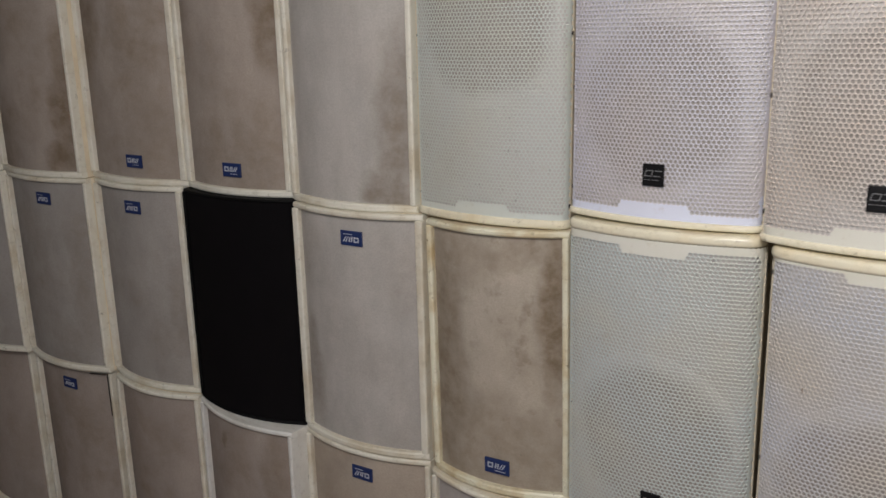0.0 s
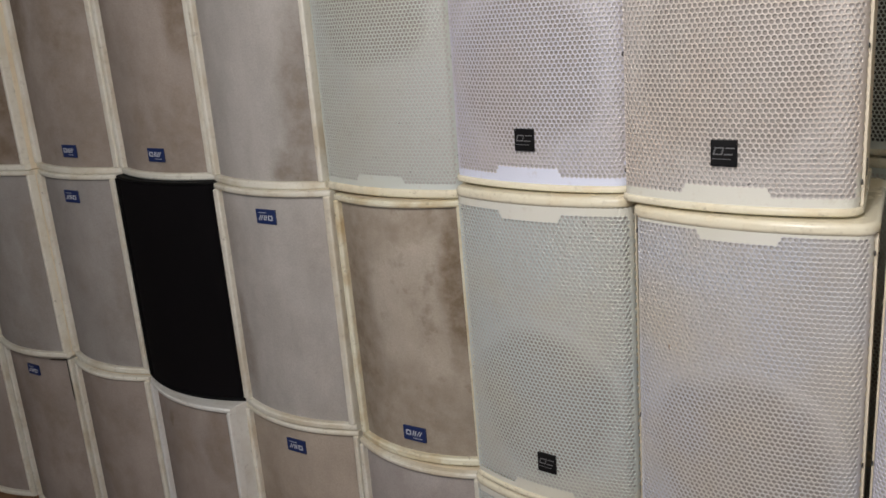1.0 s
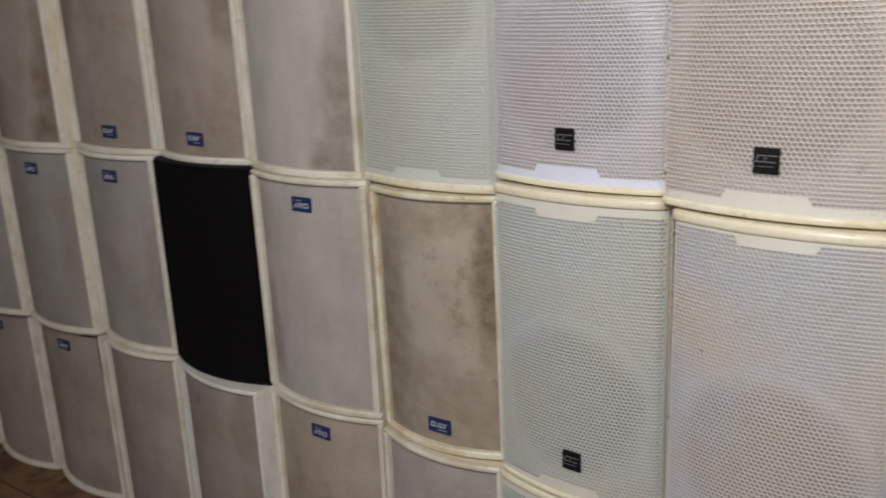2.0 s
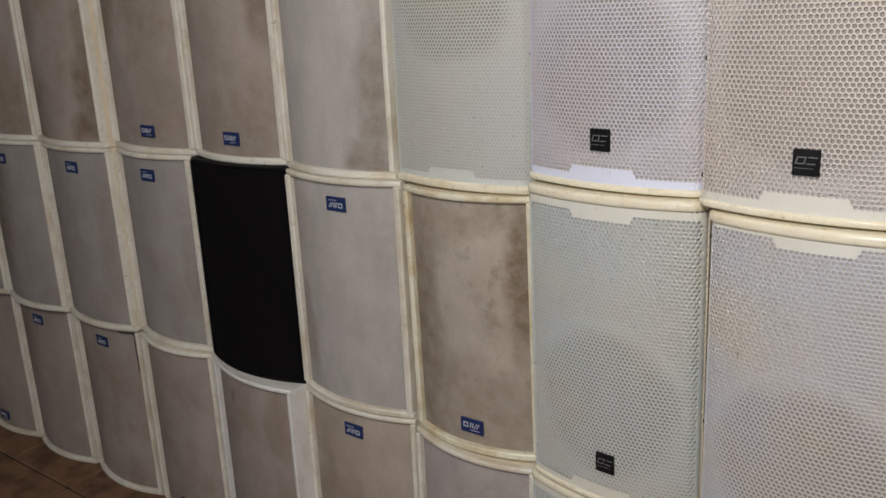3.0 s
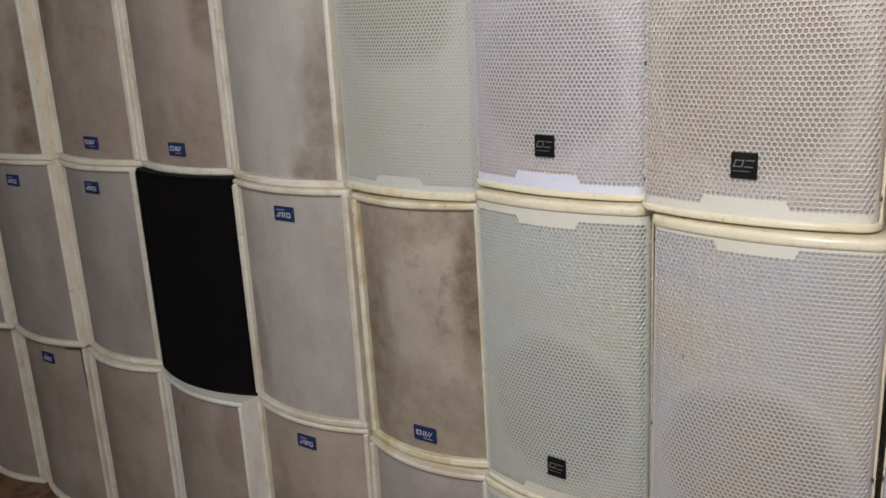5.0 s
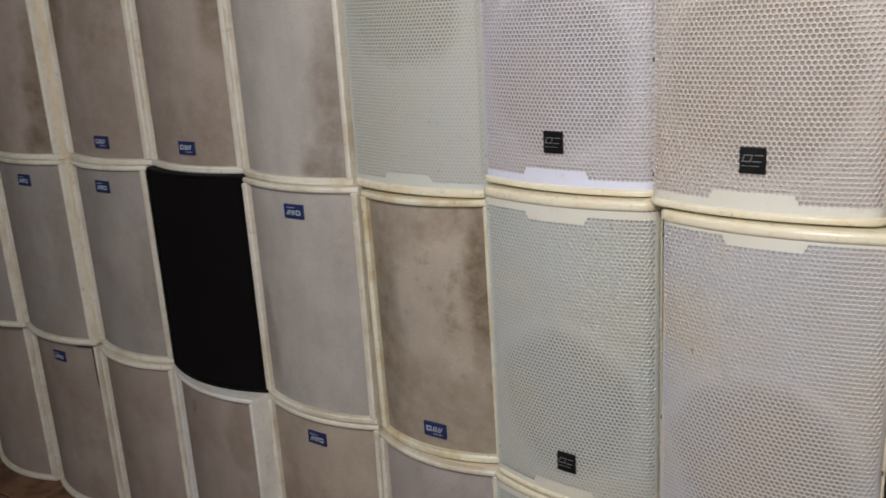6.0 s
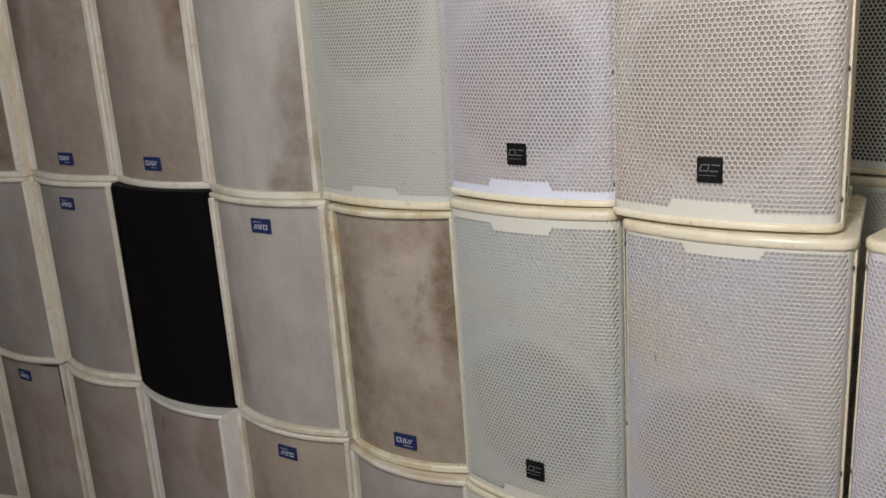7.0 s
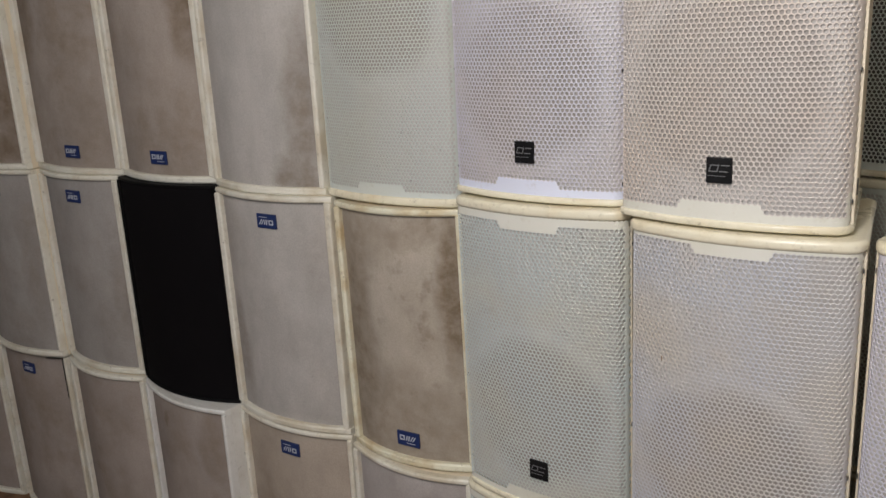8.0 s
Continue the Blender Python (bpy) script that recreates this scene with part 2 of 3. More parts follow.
def cloth_speaker(x, y, z, width, height, mat, flip=False, badge=True, yaw=0.0, lean=0.0, black=False,
                  label="", depth=0.33, bx=0.0, rim=0.016, rail=0.0175, roll=0.0, white=False):
    """Bowed front: the apex of the front stands at y; the sides taper towards the back."""
    thing = new("loudspeaker")
    tagged(thing, label, "loudspeaker", "stacked loudspeakers")
    sag, n = 0.042, 20
    wood, side = (BLACK_PAINT, BLACK_PAINT) if black else (WHITE, WHITE) if white else (CREAM_OLD if mat.name == "cloth_k" else CREAM, SIDE)
    h = width / 2
    low, high = (0.78 * rail, rail) if flip else (rail, 0.78 * rail)
    xs = [-h + width * i / n for i in range(n + 1)]
    # cabinet
    lip = 0.02
    outline = [(px * 0.9985, bow(px, width, sag) + lip) for px in xs] + [(h * 0.99, sag + 0.13), (h * 0.72, depth), (-h * 0.72, depth), (-h * 0.99, sag + 0.13)]
    part("cabinet", *slab(outline, 0, height, 0.002), side, thing)
    # rails
    for name, a, b in (("bottom_rail", 0.0, low), ("top_rail", height - high, height)):
        rings = []
        for px in xs:
            py = bow(px, width, sag)
            e = 0.004
            sec = [(lip, a), (e, a), (0.001, a + e), (0.001, b - e), (e, b), (lip, b)]
            rings.append([(px, py + dy, dz) for dy, dz in sec][::-1])
        part(name, *lofted(rings), wood, thing)
    for sgn in (-1, 1):
        x0, x1 = sorted((sgn * h, sgn * (h - rim + 0.002)))
        yb = bow(h - rim / 2, width, sag)
        vs, fs = block(x0, x1, yb - 0.002, yb + lip + 0.004, low - 0.001, height - high + 0.001, 0.004)
        part("stile", vs, fs, wood, thing)
    # cloth
    m, rows = 26, 34
    verts, faces = [], []
    inner = width - 2 * rim + 0.004
    for j in range(rows + 1):
        w = j / rows
        for i in range(m + 1):
            u = i / m
            px = -inner / 2 + inner * u
            puff = 0.004 * min(1, 12 * min(u, 1 - u)) * min(1, 16 * min(w, 1 - w))
            verts.append((px, bow(px, width, sag) + (0.006 if black else 0.016) - puff, low - 0.002 + (height - low - high + 0.004) * w))
    for j in range(rows):
        for i in range(m):
            a = j * (m + 1) + i
            faces.append([a, a + 1, a + m + 2, a + m + 1])
    part("grille_cloth", verts, faces, mat, thing, smooth=True)
    if badge:
        zc, yc = 0.064, 0.0098
        plate = part("badge", *block(bx - 0.0305, bx + 0.0305, yc - 0.002, yc + 0.003, zc - 0.0175, zc + 0.0175, 0.0008), BADGE_BLUE, thing, "blue badge with white marks")
        y0, y1 = yc - 0.0032, yc - 0.0018
        # white shapes: a hollow square, four slanted bars and a thin line
        strokes = ((-0.0225, -0.0198, -0.004, 0.0085, 0.0), (-0.0198, -0.0115, 0.0058, 0.0085, 0.0), (-0.0198, -0.0115, -0.004, -0.0013, 0.0), (-0.0115, -0.0088, -0.004, 0.0085, 0.0),
                   (-0.004, -0.001, -0.004, 0.0085, 0.0015), (0.002, 0.005, -0.004, 0.0085, 0.0015), (0.0095, 0.0125, -0.004, 0.0085, 0.004), (0.016, 0.019, -0.004, 0.0085, 0.004),
                   (-0.004, 0.021, -0.0105, -0.0092, 0.0))
        for x0, x1, z0, z1, slant in strokes:
            v1, f1 = block(bx + x0, bx + x1, y0, y1, zc + z0, zc + z1)
            mid = zc + (z0 + z1) / 2
            part("mark", [(p + slant * (r - mid) / 0.00625, q, r) for p, q, r in v1], f1, BADGE_WHITE, plate)
    m4 = pose(x, y, z, lean, roll, yaw)
    if flip:
        m4 = m4 @ pose(0, 0, height, 0, 180, 0)
    thing.matrix_world = m4
    return thing


# ---- perforated-front loudspeakers ----
GT_H, PITCH, FOOT = 0.6305, 0.635, 0.0145


def grille_curve(width):
    """Half plan of the wrapped grille: points by arc length from the middle outwards."""
    r, a0, a1, flange = 0.026, radians(17), radians(80), 0.007
    s1 = (width / 2 - 0.0215) * 1.015
    pts, s, px, py, th, ds = [(0.0, 0.0, 0.0)], 0.0, 0.0, 0.0, 0.0, 0.001
    end = s1 + r * (a1 - a0) + flange
    while s < end:
        s += ds
        th = a0 * s / s1 if s < s1 else min(a0 + (s - s1) / r, a1)
        px += math.cos(th) * ds
        py += math.sin(th) * ds
        pts.append((s, px, py))
    return np.array(pts), s1 + 0.84 * r * (a1 - a0)


def perforated_mesh(width):
    """A sheet of six-sided holes wrapped round the front, solid at the top and bottom bands and tabs."""
    curve, s_holes = grille_curve(width)
    p = 0.0085
    row = p * math.sqrt(3) / 2
    z0, z1 = 0.008, GT_H - 0.014
    ro, ri = p / math.sqrt(3), p * 0.442
    verts, faces, solids = [], [], []
    total = curve[-1, 0]

    def add(ss, zz, dd):
        verts.append((ss, zz, dd))
        return len(verts) - 1
    shared = {}

    def corner(ss, zz):
        key = (round(ss * 2e4 / 2), round(zz * 2e4 / 2))
        if key not in shared:
            shared[key] = add(ss, zz, 0.0)
        return shared[key]
    nrows = int((z1 - z0) / row)
    for j in range(nrows + 1):
        zc = z0 + j * row
        sh = 0.5 * p if j % 2 else 0.0
        k = int(total / p) + 1
        for i in range(-k, k + 1):
            sc = i * p + sh
            if abs(sc) > total - 0.3 * p:
                continue
            ang = [radians(30 + 60 * q) for q in range(6)]
            outer = [corner(sc + ro * math.cos(a), zc + ro * math.sin(a)) for a in ang]
            edge = min(zc - z0 - 0.0075, z1 - zc - 0.0045)
            solid = edge < 0.012 or (edge < 0.028 and abs(sc) < 0.0585 + max(0, (0.028 - edge)) * 0.7) or abs(sc) > s_holes - 0.004
            if solid:
                solids.append(len(faces) if edge < 0.05 else -1)
                faces.append(outer)
                continue
            inner = [add(sc + ri * math.cos(a), zc + ri * math.sin(a), 0.0) for a in ang]
            deep = [add(sc + ri * math.cos(a), zc + ri * math.sin(a), 0.0018) for a in ang]
            for q in range(6):
                w = (q + 1) % 6
                faces.append([outer[q], outer[w], inner[w], inner[q]])
                faces.append([inner[q], inner[w], deep[w], deep[q]])
    arr = np.array(verts)
    ss, zz, dd = np.abs(arr[:, 0]), arr[:, 1], arr[:, 2]
    ss = np.minimum(ss, total)
    px = np.interp(ss, curve[:, 0], curve[:, 1])
    py = np.interp(ss, curve[:, 0], curve[:, 2])
    tx, ty = np.gradient(curve[:, 1], curve[:, 0]), np.gradient(curve[:, 2], curve[:, 0])
    nx, ny = -np.interp(ss, curve[:, 0], ty), np.interp(ss, curve[:, 0], tx)
    sx = np.where(arr[:, 0] < 0, -1.0, 1.0)
    px, py = px + nx * dd, py + ny * dd
    me = bpy.data.meshes.new("grille")
    me.from_pydata(np.column_stack((px * sx, py, zz)).tolist(), [], faces)
    for k in solids:
        if k >= 0:
            me.polygons[k].material_index = 1
    me.update()
    return me


GT_W = 0.37
GRILLE = perforated_mesh(GT_W)
GRILLE.materials.append(CREAM)
GRILLE.materials.append(CREAM)
CURVE = grille_curve(GT_W)[0]


def disc_rings(cx, cz, profile, n=40):
    return lofted([[(cx + r * math.cos(2 * math.pi * k / n), y, cz + r * math.sin(2 * math.pi * k / n)) for k in range(n)] for r, y in profile])


def grille_speaker(x, y, z, mat, yaw=0.0, flip=False, badge=True, label="", bx=0.0, band=None, foam=None, taper=0.7, roll=0.0, lift=0.0, edge=0.0, spread=1.0):
    thing = new("loudspeaker")
    tagged(thing, label, "loudspeaker", "stacked loudspeakers")
    front = [(px, py) for s, px, py in CURVE[::6]]
    if tuple(CURVE[-1, 1:]) != front[-1]:
        front.append(tuple(CURVE[-1, 1:]))
    right = front[1:]
    outline = [(-a, b) for a, b in right[::-1]] + [front[0]] + right
    hw, yb = outline[-1]
    back = [(hw * taper, 0.33), (hw * taper - 0.01, 0.34), (-hw * taper + 0.01, 0.34), (-hw * taper, 0.33)]
    # shell behind the grille
    wide = [(-hw - edge, yb + 0.003), (-hw - edge + 0.0005, yb + 0.0005), (hw + edge - 0.0005, yb + 0.0005), (hw + edge, yb + 0.003)] + back
    part("cabinet", *slab(wide, 0.012, GT_H - 0.02, 0.001), SIDE, thing)
    rim = offset_outline(outline + back, -0.005)
    part("top_plate", *slab(rim, GT_H - 0.0195, GT_H, 0.0075), CREAM_GLOSS, thing, smooth=True)
    part("bottom_plate", *slab(rim, 0, 0.0125, 0.005), CREAM_GLOSS, thing, smooth=True)
    g = new("grille", GRILLE)
    g.parent = thing
    g.location.z = lift
    g.scale.x = spread
    for slot, m_ in zip(g.material_slots, (mat, band or mat)):
        slot.link = "OBJECT"
        slot.material = m_
    # foam-covered baffle and woofer
    m = 48
    hwb = hw - 0.004
    verts = []
    for zz in (0.022, GT_H - 0.022):
        for i in range(m + 1):
            px = -hwb + 2 * hwb * i / m
            verts.append((px, np.interp(abs(px), CURVE[:, 1], CURVE[:, 2]) + 0.0055, zz))
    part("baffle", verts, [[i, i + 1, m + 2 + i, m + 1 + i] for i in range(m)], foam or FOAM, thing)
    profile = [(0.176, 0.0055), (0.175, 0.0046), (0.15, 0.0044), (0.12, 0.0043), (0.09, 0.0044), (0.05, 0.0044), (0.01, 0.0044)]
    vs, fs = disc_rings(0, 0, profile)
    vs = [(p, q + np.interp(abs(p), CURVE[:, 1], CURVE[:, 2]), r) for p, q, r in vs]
    part("woofer", vs, fs, foam or CONE, thing, "grey woofer behind the grille", True).location.z = 0.216
    for fx, fy in ((-0.12, 0.08), (0.12, 0.08), (-0.09, 0.3), (0.09, 0.3)):
        foot = [[(fx + r * math.cos(t * math.pi / 6), fy + r * math.sin(t * math.pi / 6), h) for t in range(12)] for r, h in ((0.011, -0.0045), (0.0125, 0.0))]
        part("rubber_foot", *lofted(foot), RUBBER, thing)
    for sgn in (-1, 1):
        for zz in (0.048, 0.24, GT_H - 0.048):
            vs, fs = disc_rings(0, 0, [(0.0042, 0.0), (0.0042, 0.0008), (0.0024, 0.0014)], 8)
            vs = [(sgn * (hw + 0.0005 + b), yb - 0.006 + a, zz + c) for a, b, c in vs]
            part("screw", vs, fs, SCREW, thing)
        side = hw + edge - (hw * (1 - taper) + edge) * 0.016 / (0.327 - yb)
        for zz in (0.066, GT_H - 0.066):
            part("slot", *block(sgn * side - 0.0012, sgn * side + 0.0012, yb + 0.0145, yb + 0.0235, zz - 0.013, zz + 0.013, 0.001, 1), SCREW, thing)
    if badge:
        zc = 0.092
        plate = part("badge", *block(bx - 0.02, bx + 0.02, -0.004, 0.001, zc - 0.02, zc + 0.02, 0.001), BADGE_BLACK, thing, "black badge with grey marks")
        # dim grey shapes: a slanted hollow square, two bars and a thin line
        for x0, x1, z0, z1 in ((-0.0155, -0.0015, 0.0075, 0.0092), (-0.0155, -0.0138, -0.0005, 0.0075), (-0.0155, -0.0015, -0.0022, -0.0005), (-0.0032, -0.0015, -0.0005, 0.0075),
                               (0.001, 0.0145, 0.0075, 0.0092), (0.001, 0.0145, -0.0022, -0.0005), (-0.0145, 0.0135, -0.0088, -0.008)):
            v1, f1 = block(bx + x0, bx + x1, -0.0048, -0.0038, zc + z0, zc + z1)
            part("mark", [(p + 0.3 * (r - zc), q, r) for p, q, r in v1], f1, BADGE_GREY, plate)
    m4 = pose(x, y, z, 0, roll, yaw)
    if flip:
        m4 = m4 @ pose(0, 0, GT_H, 0, 180, 0)
    thing.matrix_world = m4
    return thing


# ---- the room ----
def structure(name, box, mat, label):
    return tagged(part(name, *block(*box), mat), label, name.split("_")[0], kind="structure")


structure("floor", (-5, 3, -3, 3, -0.12, FLOOR - 0.006), JOINT, "dark joint bed under the brown floor slabs")
structure("ceiling", (-5, 3, -3, 3, 2.7, 2.82), CEIL, "plain pale plaster ceiling")
structure("wall_north", (-5, 3, 2.6, 2.75, 0, 2.7), PLASTER, "plain aged plaster wall behind the stacks")
# Opening added in this unseen wall to hold the fill lamp.
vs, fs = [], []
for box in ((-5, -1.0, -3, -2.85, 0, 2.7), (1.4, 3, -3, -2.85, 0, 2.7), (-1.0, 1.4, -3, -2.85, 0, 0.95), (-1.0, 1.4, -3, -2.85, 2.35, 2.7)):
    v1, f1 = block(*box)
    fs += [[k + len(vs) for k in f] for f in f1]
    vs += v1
tagged(part("wall_south", vs, fs, PLASTER), "plain aged plaster wall with an added opening for the fill light", "wall", kind="structure")
structure("wall_west", (-5, -4.85, -2.85, 2.6, 0, 2.7), PLASTER, "plain aged plaster wall")
structure("wall_east", (2.95, 3.1, -3, 2.75, 0, 2.7), PLASTER, "plain aged plaster wall")

# ---- the stack of cloth-fronted boxes ----
GREY, BROWN = (0.405, 0.38, 0.36), (0.175, 0.12, 0.068)
CLEAN = (0.54, 0.514, 0.486)
DULL = (0.42, 0.362, 0.325)
WARM_GREY = (0.44, 0.382, 0.338)


def stained(name, blobs, overall=0.3, base=GREY, blotch=0.0):
    return cloth(name, base, BROWN, blobs, overall, blotch)


# x of the middle, y of the front's apex, z of the base, height, width, yaw, sideways tilt, upside down, badge (its shift) or None, stile, stains
LOW = [(-2.958, 1.606, 0.01, 0.622, 0.384, 0, 0, False, 0.0, 0.016, stained("cloth_l", [], 0.3, DULL)),
       (-2.572, 1.61, 0.01, 0.622, 0.384, 0, 0, True, -0.02, 0.016, stained("cloth_m", [(0.12, 0.1, 0.1, 0.2, 0.5)], 0.35, DULL)),
       (-2.1685, 1.615, 0.01, 0.622, 0.381, 0, 0, True, -0.022, 0.016, stained("cloth_n", [(0.12, 0.3, 0.06, 0.25, 0.4)], 0.6, DULL)),
       (-1.767, 1.605, 0.01, 0.621, 0.351, 0, 0, False, 0.0, 0.016, stained("cloth_o", [(-0.1, 0.4, 0.06, 0.2, 0.3)], 0.5, DULL)),
       (-1.399, 1.585, 0.01, 0.62, 0.386, -7.5, 0, False, 0.0, 0.015, stained("cloth_p", [(0.14, 0.5, 0.05, 0.1, 0.5), (-0.06, 0.54, 0.012, 0.03, 0.7)], 0.45, DULL)),
       (-1.003, 1.612, 0.01, 0.617, 0.384, 0, 0, True, -0.01, 0.0163, stained("cloth_q", [], 0.5, (0.5, 0.43, 0.36))),
       (-0.628, 1.596, 0.01, 0.605, 0.352, -3, 0, False, 0.0, 0.016, stained("cloth_r", [], 0.35, (0.52, 0.48, 0.46)))]
MID = [(-2.929, 1.575, 0.632, 0.6025, 0.384, 0, 0, True, 0.0, 0.016, stained("cloth_f", [(0.1, 0.2, 0.1, 0.25, 0.7)], 0.4)),
       (-2.542, 1.58, 0.632, 0.6025, 0.384, 0, 0, True, 0.0, 0.0145, stained("cloth_g", [(0.1, 0.2, 0.1, 0.25, 0.7)], 0.4)),
       (-2.155, 1.595, 0.632, 0.6025, 0.386, 0, 0, True, -0.03, 0.0145, stained("cloth_h", [(-0.14, 0.3, 0.04, 0.2, 0.4), (0.05, 0.15, 0.06, 0.06, 0.3)], 0.4)),
       (-1.7788, 1.622, 0.632, 0.6025, 0.3636, 0, 0, True, -0.016, 0.022, stained("cloth_i", [(-0.15, 0.35, 0.04, 0.12, 0.4), (0.02, 0.32, 0.04, 0.05, 0.3)], 0.35)),
       (-1.003, 1.612, 0.6275, 0.605, 0.379, 0, -0.2, True, -0.012, 0.021, stained("cloth_j", [(0.15, 0.42, 0.04, 0.14, 0.5), (0.15, 0.12, 0.05, 0.1, 0.3), (-0.15, 0.15, 0.04, 0.1, 0.25)], 0.22, CLEAN)),
       (-0.623, 1.612, 0.618, 0.612, 0.344, 0, -1, False, 0.012, 0.0165, stained("cloth_k", [(0.148, 0.44, 0.042, 0.2, 1.0), (-0.13, 0.3, 0.06, 0.3, 0.75), (-0.12, 0.54, 0.1, 0.07, 0.5), (0.04, 0.57, 0.2, 0.035, 0.45), (0.0, 0.1, 0.25, 0.12, 0.5)], 0.5, (0.54, 0.48, 0.405), 0.6))]
TOP = [(-2.937, 1.585, 1.2345, 0.62, 0.38, 0, 0, False, None, 0.016, stained("cloth_a", [(0.1, 0.1, 0.08, 0.2, 0.6)], 0.4, WARM_GREY)),
       (-2.553, 1.59, 1.2345, 0.62, 0.38, 0, 0, False, None, 0.016, stained("cloth_b", [(0.1, 0.1, 0.08, 0.2, 0.6)], 0.4, WARM_GREY)),
       (-2.168, 1.595, 1.2345, 0.62, 0.384, 0, 0, False, None, 0.016, stained("cloth_s", [(0.165, 0.22, 0.045, 0.22, 0.9), (0.14, 0.06, 0.06, 0.06, 0.85), (-0.1, 0.5, 0.1, 0.15, 0.4)], 0.6, WARM_GREY)),
       (-1.7775, 1.632, 1.2345, 0.62, 0.394, 0, 0, False, 0.03, 0.0225, stained("cloth_c", [(-0.15, 0.5, 0.07, 0.2, 0.75), (0.02, 0.42, 0.05, 0.07, 0.5), (0.12, 0.12, 0.09, 0.12, 0.4)], 0.65, WARM_GREY)),
       (-1.3963, 1.635, 1.2345, 0.62, 0.3666, 0, 0, False, 0.014, 0.0195, stained("cloth_d", [(0.15, 0.52, 0.05, 0.2, 0.85), (0.13, 0.18, 0.04, 0.06, 0.35)], 0.55, WARM_GREY)),
       (-1.0209, 1.625, 1.2325, 0.62, 0.363, 0, 0, False, None, 0.0165, stained("cloth_e", [(0.14, 0.2, 0.045, 0.2, 0.65), (0.12, 0.04, 0.06, 0.05, 0.7)], 0.15, CLEAN))]
for cx, y, z, h, w, yaw, roll, flip, shift, stile, mat in LOW + MID + TOP:
    words = "cream loudspeaker, stained grey cloth front" + (", blue badge" if shift is not None else "") + (", upside down" if flip else "")
    if mat.name == "cloth_k":
        words = "cream loudspeaker with heavily brown-stained cloth front and blue badge"
    cloth_speaker(cx, y, z, w, h - 0.001, mat, flip, shift is not None, yaw, label=words, bx=shift or 0.0, rim=stile, roll=roll, white=mat.name == "cloth_p")
# Solid dark strips paint the shaded gap between cloth and stile; nothing is cut open.
gapped = [o for o in bpy.data.objects if o.name.startswith("loudspeaker") and o.parent is None and abs(o.location.x + 2.1685) < 0.001 and o.location.z < 0.7][0]
v1, f1 = block(-0.1745, -0.1705, bow(0.173, 0.381, 0.042) + 0.002, bow(0.173, 0.381, 0.042) + 0.012, 0.0135, 0.155, 0.001, 1)
part("torn_edge", [(p - 0.0018 * (r - 0.0135) / 0.14, q, r) for p, q, r in v1], f1, GAP_SHADE, gapped, "dark strip painted as the shade where the cloth has come off its frame")
v1, f1 = block(-0.172, -0.12, -0.003, 0.008, 0.0135, 0.0165, 0.0008, 1)
part("torn_edge", [(p, q + bow(p, 0.381, 0.042), r) for p, q, r in v1], f1, GAP_SHADE, gapped, "dark strip painted as the shade where the cloth has come off its frame")
low_box = [o for o in bpy.data.objects if o.name.startswith("loudspeaker") and o.parent is None and abs(o.location.x + 1.399) < 0.001 and o.location.z < 0.1][0]
vs, fs = disc_rings(0, 0, [(0.005, 0.0), (0.005, 0.003), (0.003, 0.0035)], 12)
part("socket", [(0.1926 + b, 0.106 + a, 0.6 - 0.034 + c) for a, b, c in vs], fs, SCREW, low_box, "small dark round socket")
cloth_speaker(-1.3875, 1.612, FLOOR + 0.6195, 0.384, 0.604, BLACK_CLOTH, False, False, black=True, rim=0.007, rail=0.009, label="all-black loudspeaker between the cream ones")

# ---- the stack of perforated boxes ----
G_GREEN = grille_paint("grille_greenish_white", (0.65, 0.69, 0.655), (0.66, 0.675, 0.595))
G_LILAC = grille_paint("grille_cool_white", (0.68, 0.675, 0.755), (0.68, 0.63, 0.64))
G_WARM = grille_paint("grille_warm_white", (0.685, 0.64, 0.605), (0.68, 0.59, 0.515))
G_PALE = grille_paint("grille_pale_white", (0.62, 0.68, 0.672), (0.68, 0.68, 0.585))
G_PINK = grille_paint("grille_pinkish_white", (0.62, 0.635, 0.685), (0.69, 0.63, 0.535))
BAND_BLUE = grille_paint("bluish_white_band", (0.76, 0.8, 0.95), (0.74, 0.77, 0.9))
BAND_PALE = grille_paint("cream_white_band", (0.765, 0.76, 0.69), (0.725, 0.71, 0.6))
words = "cream cabinet with perforated %s steel grille"
grille_speaker(-0.656, 1.636, 1.2335, G_GREEN, -2, badge=False, flip=True, label=words % "greenish white")
STACK = [(FOOT, -0.25, 1.55, G_PALE, 0.139, 1.485, G_PINK), (PITCH + FOOT, -0.248, 1.547, G_PALE, 0.137, 1.485, G_PINK),
         (2 * PITCH + FOOT, -0.2645, 1.567, G_LILAC, 0.109, 1.498, G_WARM)]
for z, xa, ya, ma, xb, yb, mb in STACK:
    grille_speaker(xa, ya, z, ma, -4, label=words % "cool white" + " and black badge", bx=0.012 if z < 1 else 0.0, band=BAND_PALE if z < 1 else BAND_BLUE, roll=-0.7 if z < 1 else 0.0, lift=-0.004 if z < 1 else 0.0, edge=0.0045 if z < 1 else 0.0, spread=1.02 if z < 1 else 1.0)
    grille_speaker(xb, yb, z, mb, -4, label=words % "warm white" + " and black badge", band=BAND_PALE, roll=-0.4, taper=0.76 if z < 1 else 0.75, lift=0.006 if z < 1 else 0.0, edge=0.0035)
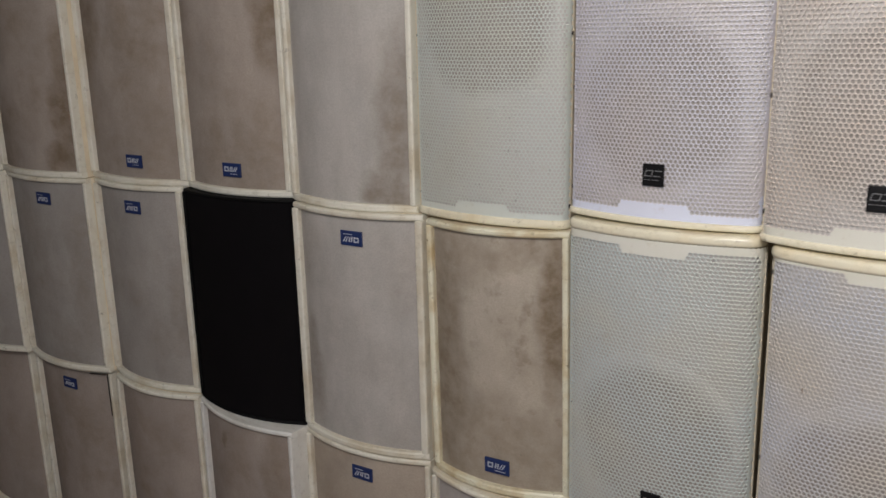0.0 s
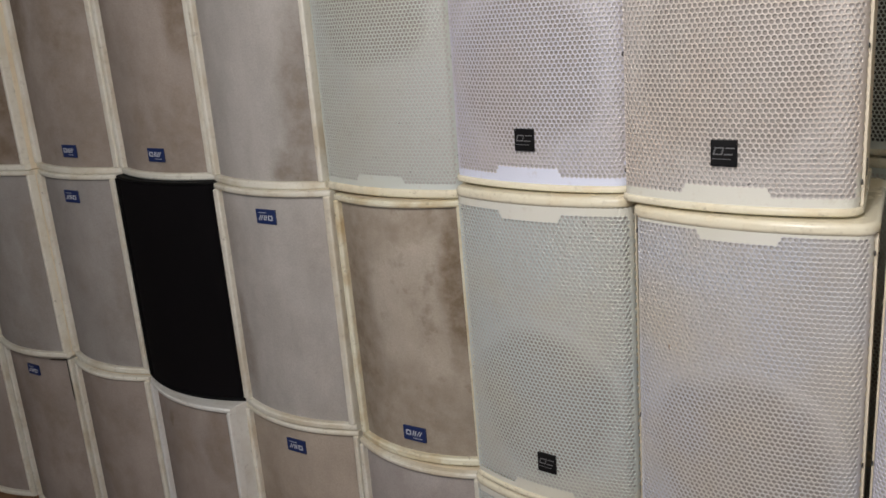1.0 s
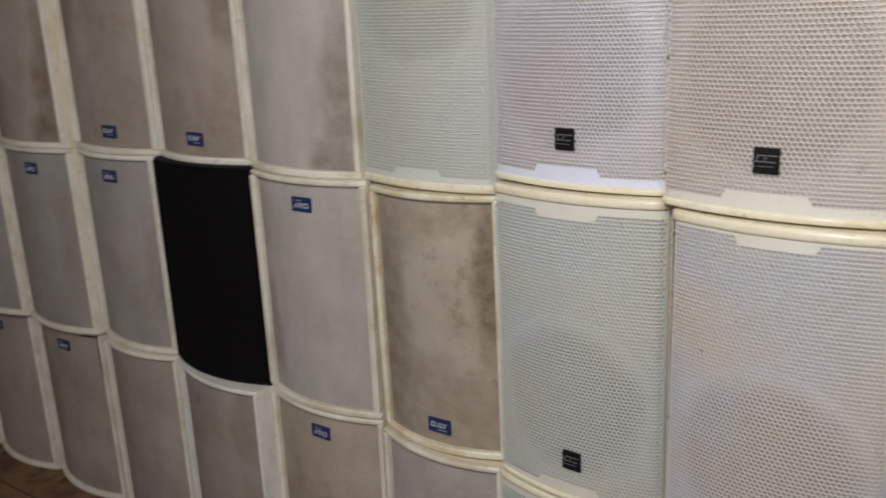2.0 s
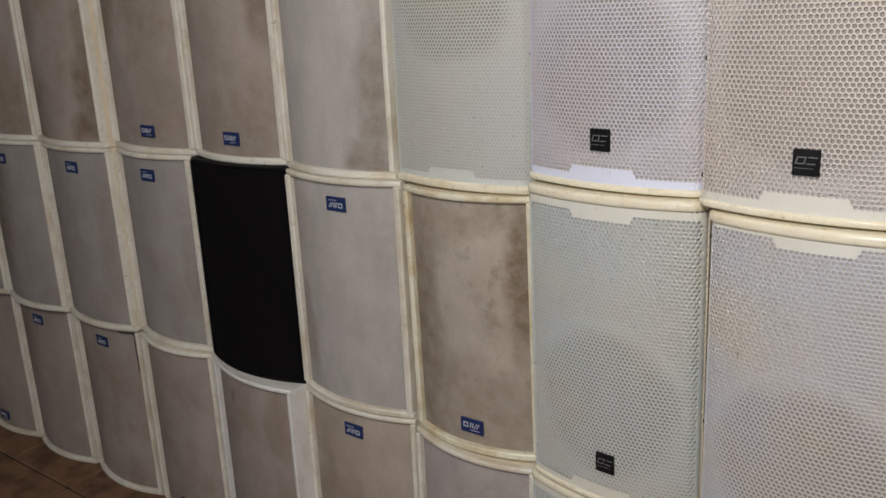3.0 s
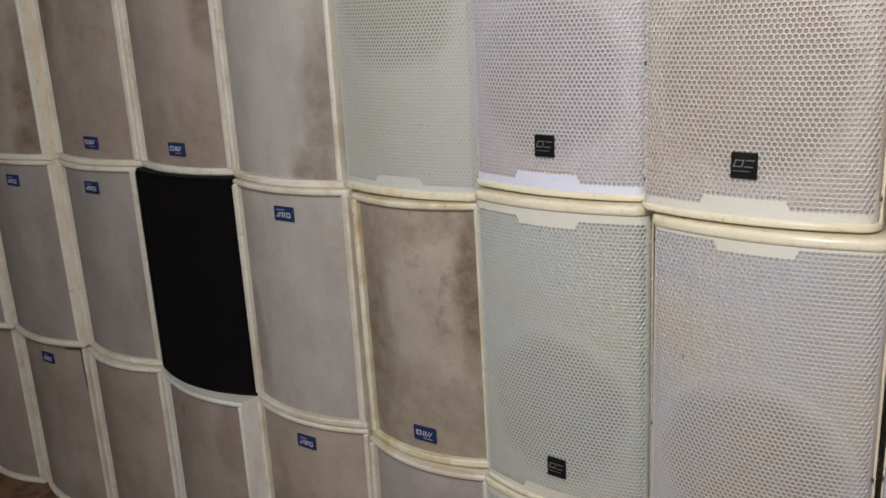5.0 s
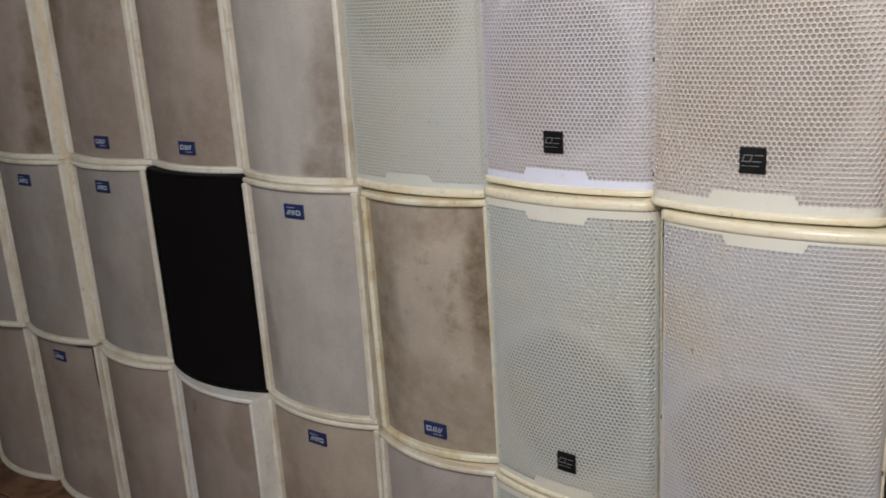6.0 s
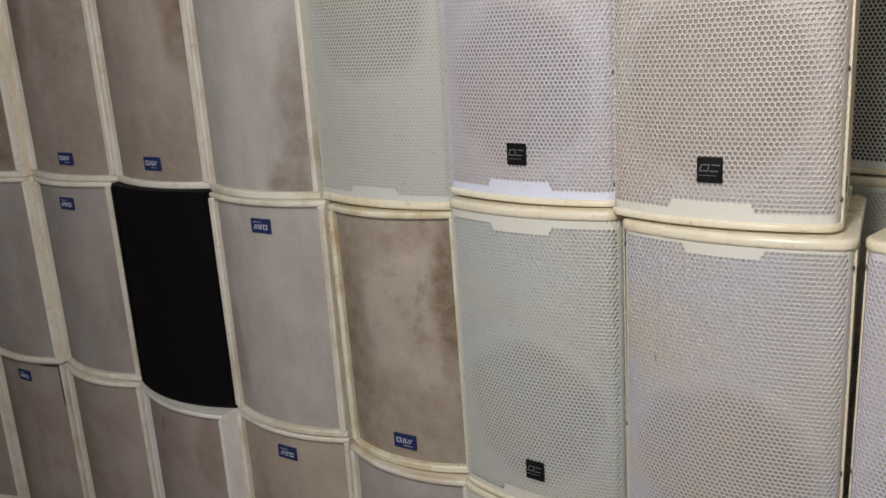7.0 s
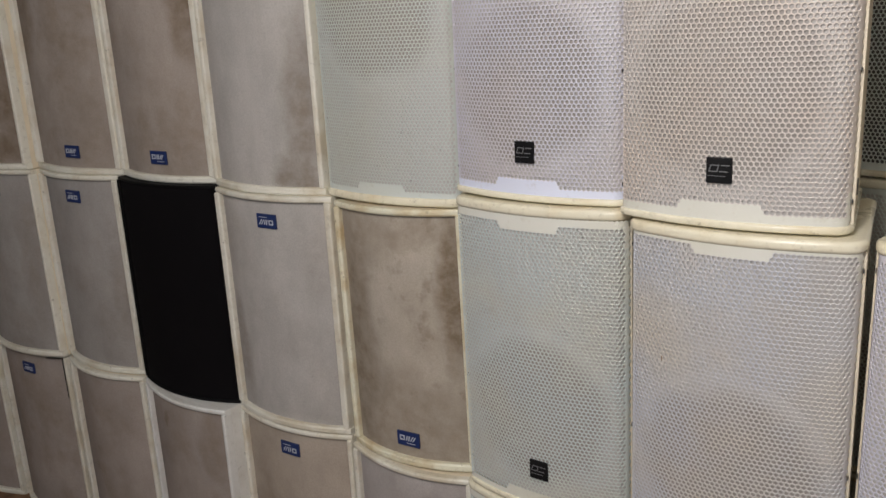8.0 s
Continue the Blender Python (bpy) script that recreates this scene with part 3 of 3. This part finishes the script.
marked = [o for o in bpy.data.objects if o.name.startswith("loudspeaker") and o.parent is None and abs(o.location.x - 0.137) < 1e-4][0]
vs, fs = block(-0.1149, -0.1132, -0.0008, 0.0006, 0.392, 0.401, 0.0004, 1)
vs = [(p, q + np.interp(abs(p), CURVE[:, 1], CURVE[:, 2]), r) for p, q, r in vs]
part("rust_spot", vs, fs, RUST, marked, "small brown rust drip")
for z in (FOOT, PITCH + FOOT):
    grille_speaker(0.5135, 1.475, z, G_LILAC, -4, label=words % "pinkish white", edge=0.0035)
# far boxes: the front stack's shade is put into the upper ones' foam colour
for z in (FOOT, PITCH + FOOT, 2 * PITCH + FOOT):
    grille_speaker(0.405, 1.98, z, G_GREEN, 0, label=words % "greenish white", foam=SHADED_FOAM if z > 1 else None)
    grille_speaker(0.785, 1.98, z, G_GREEN, 0, label=words % "greenish white", foam=SHADED_FOAM if z > 1 else None)

# ---- floor slabs ----
TILE = 0.39
slab_mesh = bpy.data.meshes.new("floor_slab")
vs, fs = block(-TILE / 2 + 0.003, TILE / 2 - 0.003, -TILE / 2 + 0.003, TILE / 2 - 0.003, -0.02, 0.0, 0.004, 1)
slab_mesh.from_pydata([tuple(v) for v in vs], [], fs)
slab_mesh.materials.append(STONE)
rng = random.Random(4)
floor_ob = bpy.data.objects["floor"]
rest_v, rest_f = [], []
for i in range(-8, 15):
    for j in range(-2, 16):
        cx, cy = -2.32 + TILE * (i + 0.5), 1.503 - TILE * (j - 3 + 0.5)
        if not (-4.85 < cx < 2.95 and -2.85 < cy < 2.6):
            continue
        near = -3.8 < cx < 0.8 and -0.6 < cy < 2.0
        if near:
            ob = new("slab", slab_mesh)
            ob.matrix_world = pose(cx, cy, FLOOR - rng.uniform(0.0, 0.003), rng.uniform(-0.25, 0.25), rng.uniform(-0.25, 0.25), rng.uniform(-0.6, 0.6))
            ob.parent = floor_ob
        else:
            rest_f += [[k + len(rest_v) for k in f] for f in fs]
            rest_v += [(p + cx, q + cy, r + FLOOR - 0.001) for p, q, r in vs]
tagged(part("slab_field", rest_v, rest_f, STONE, floor_ob), kind="stuff")
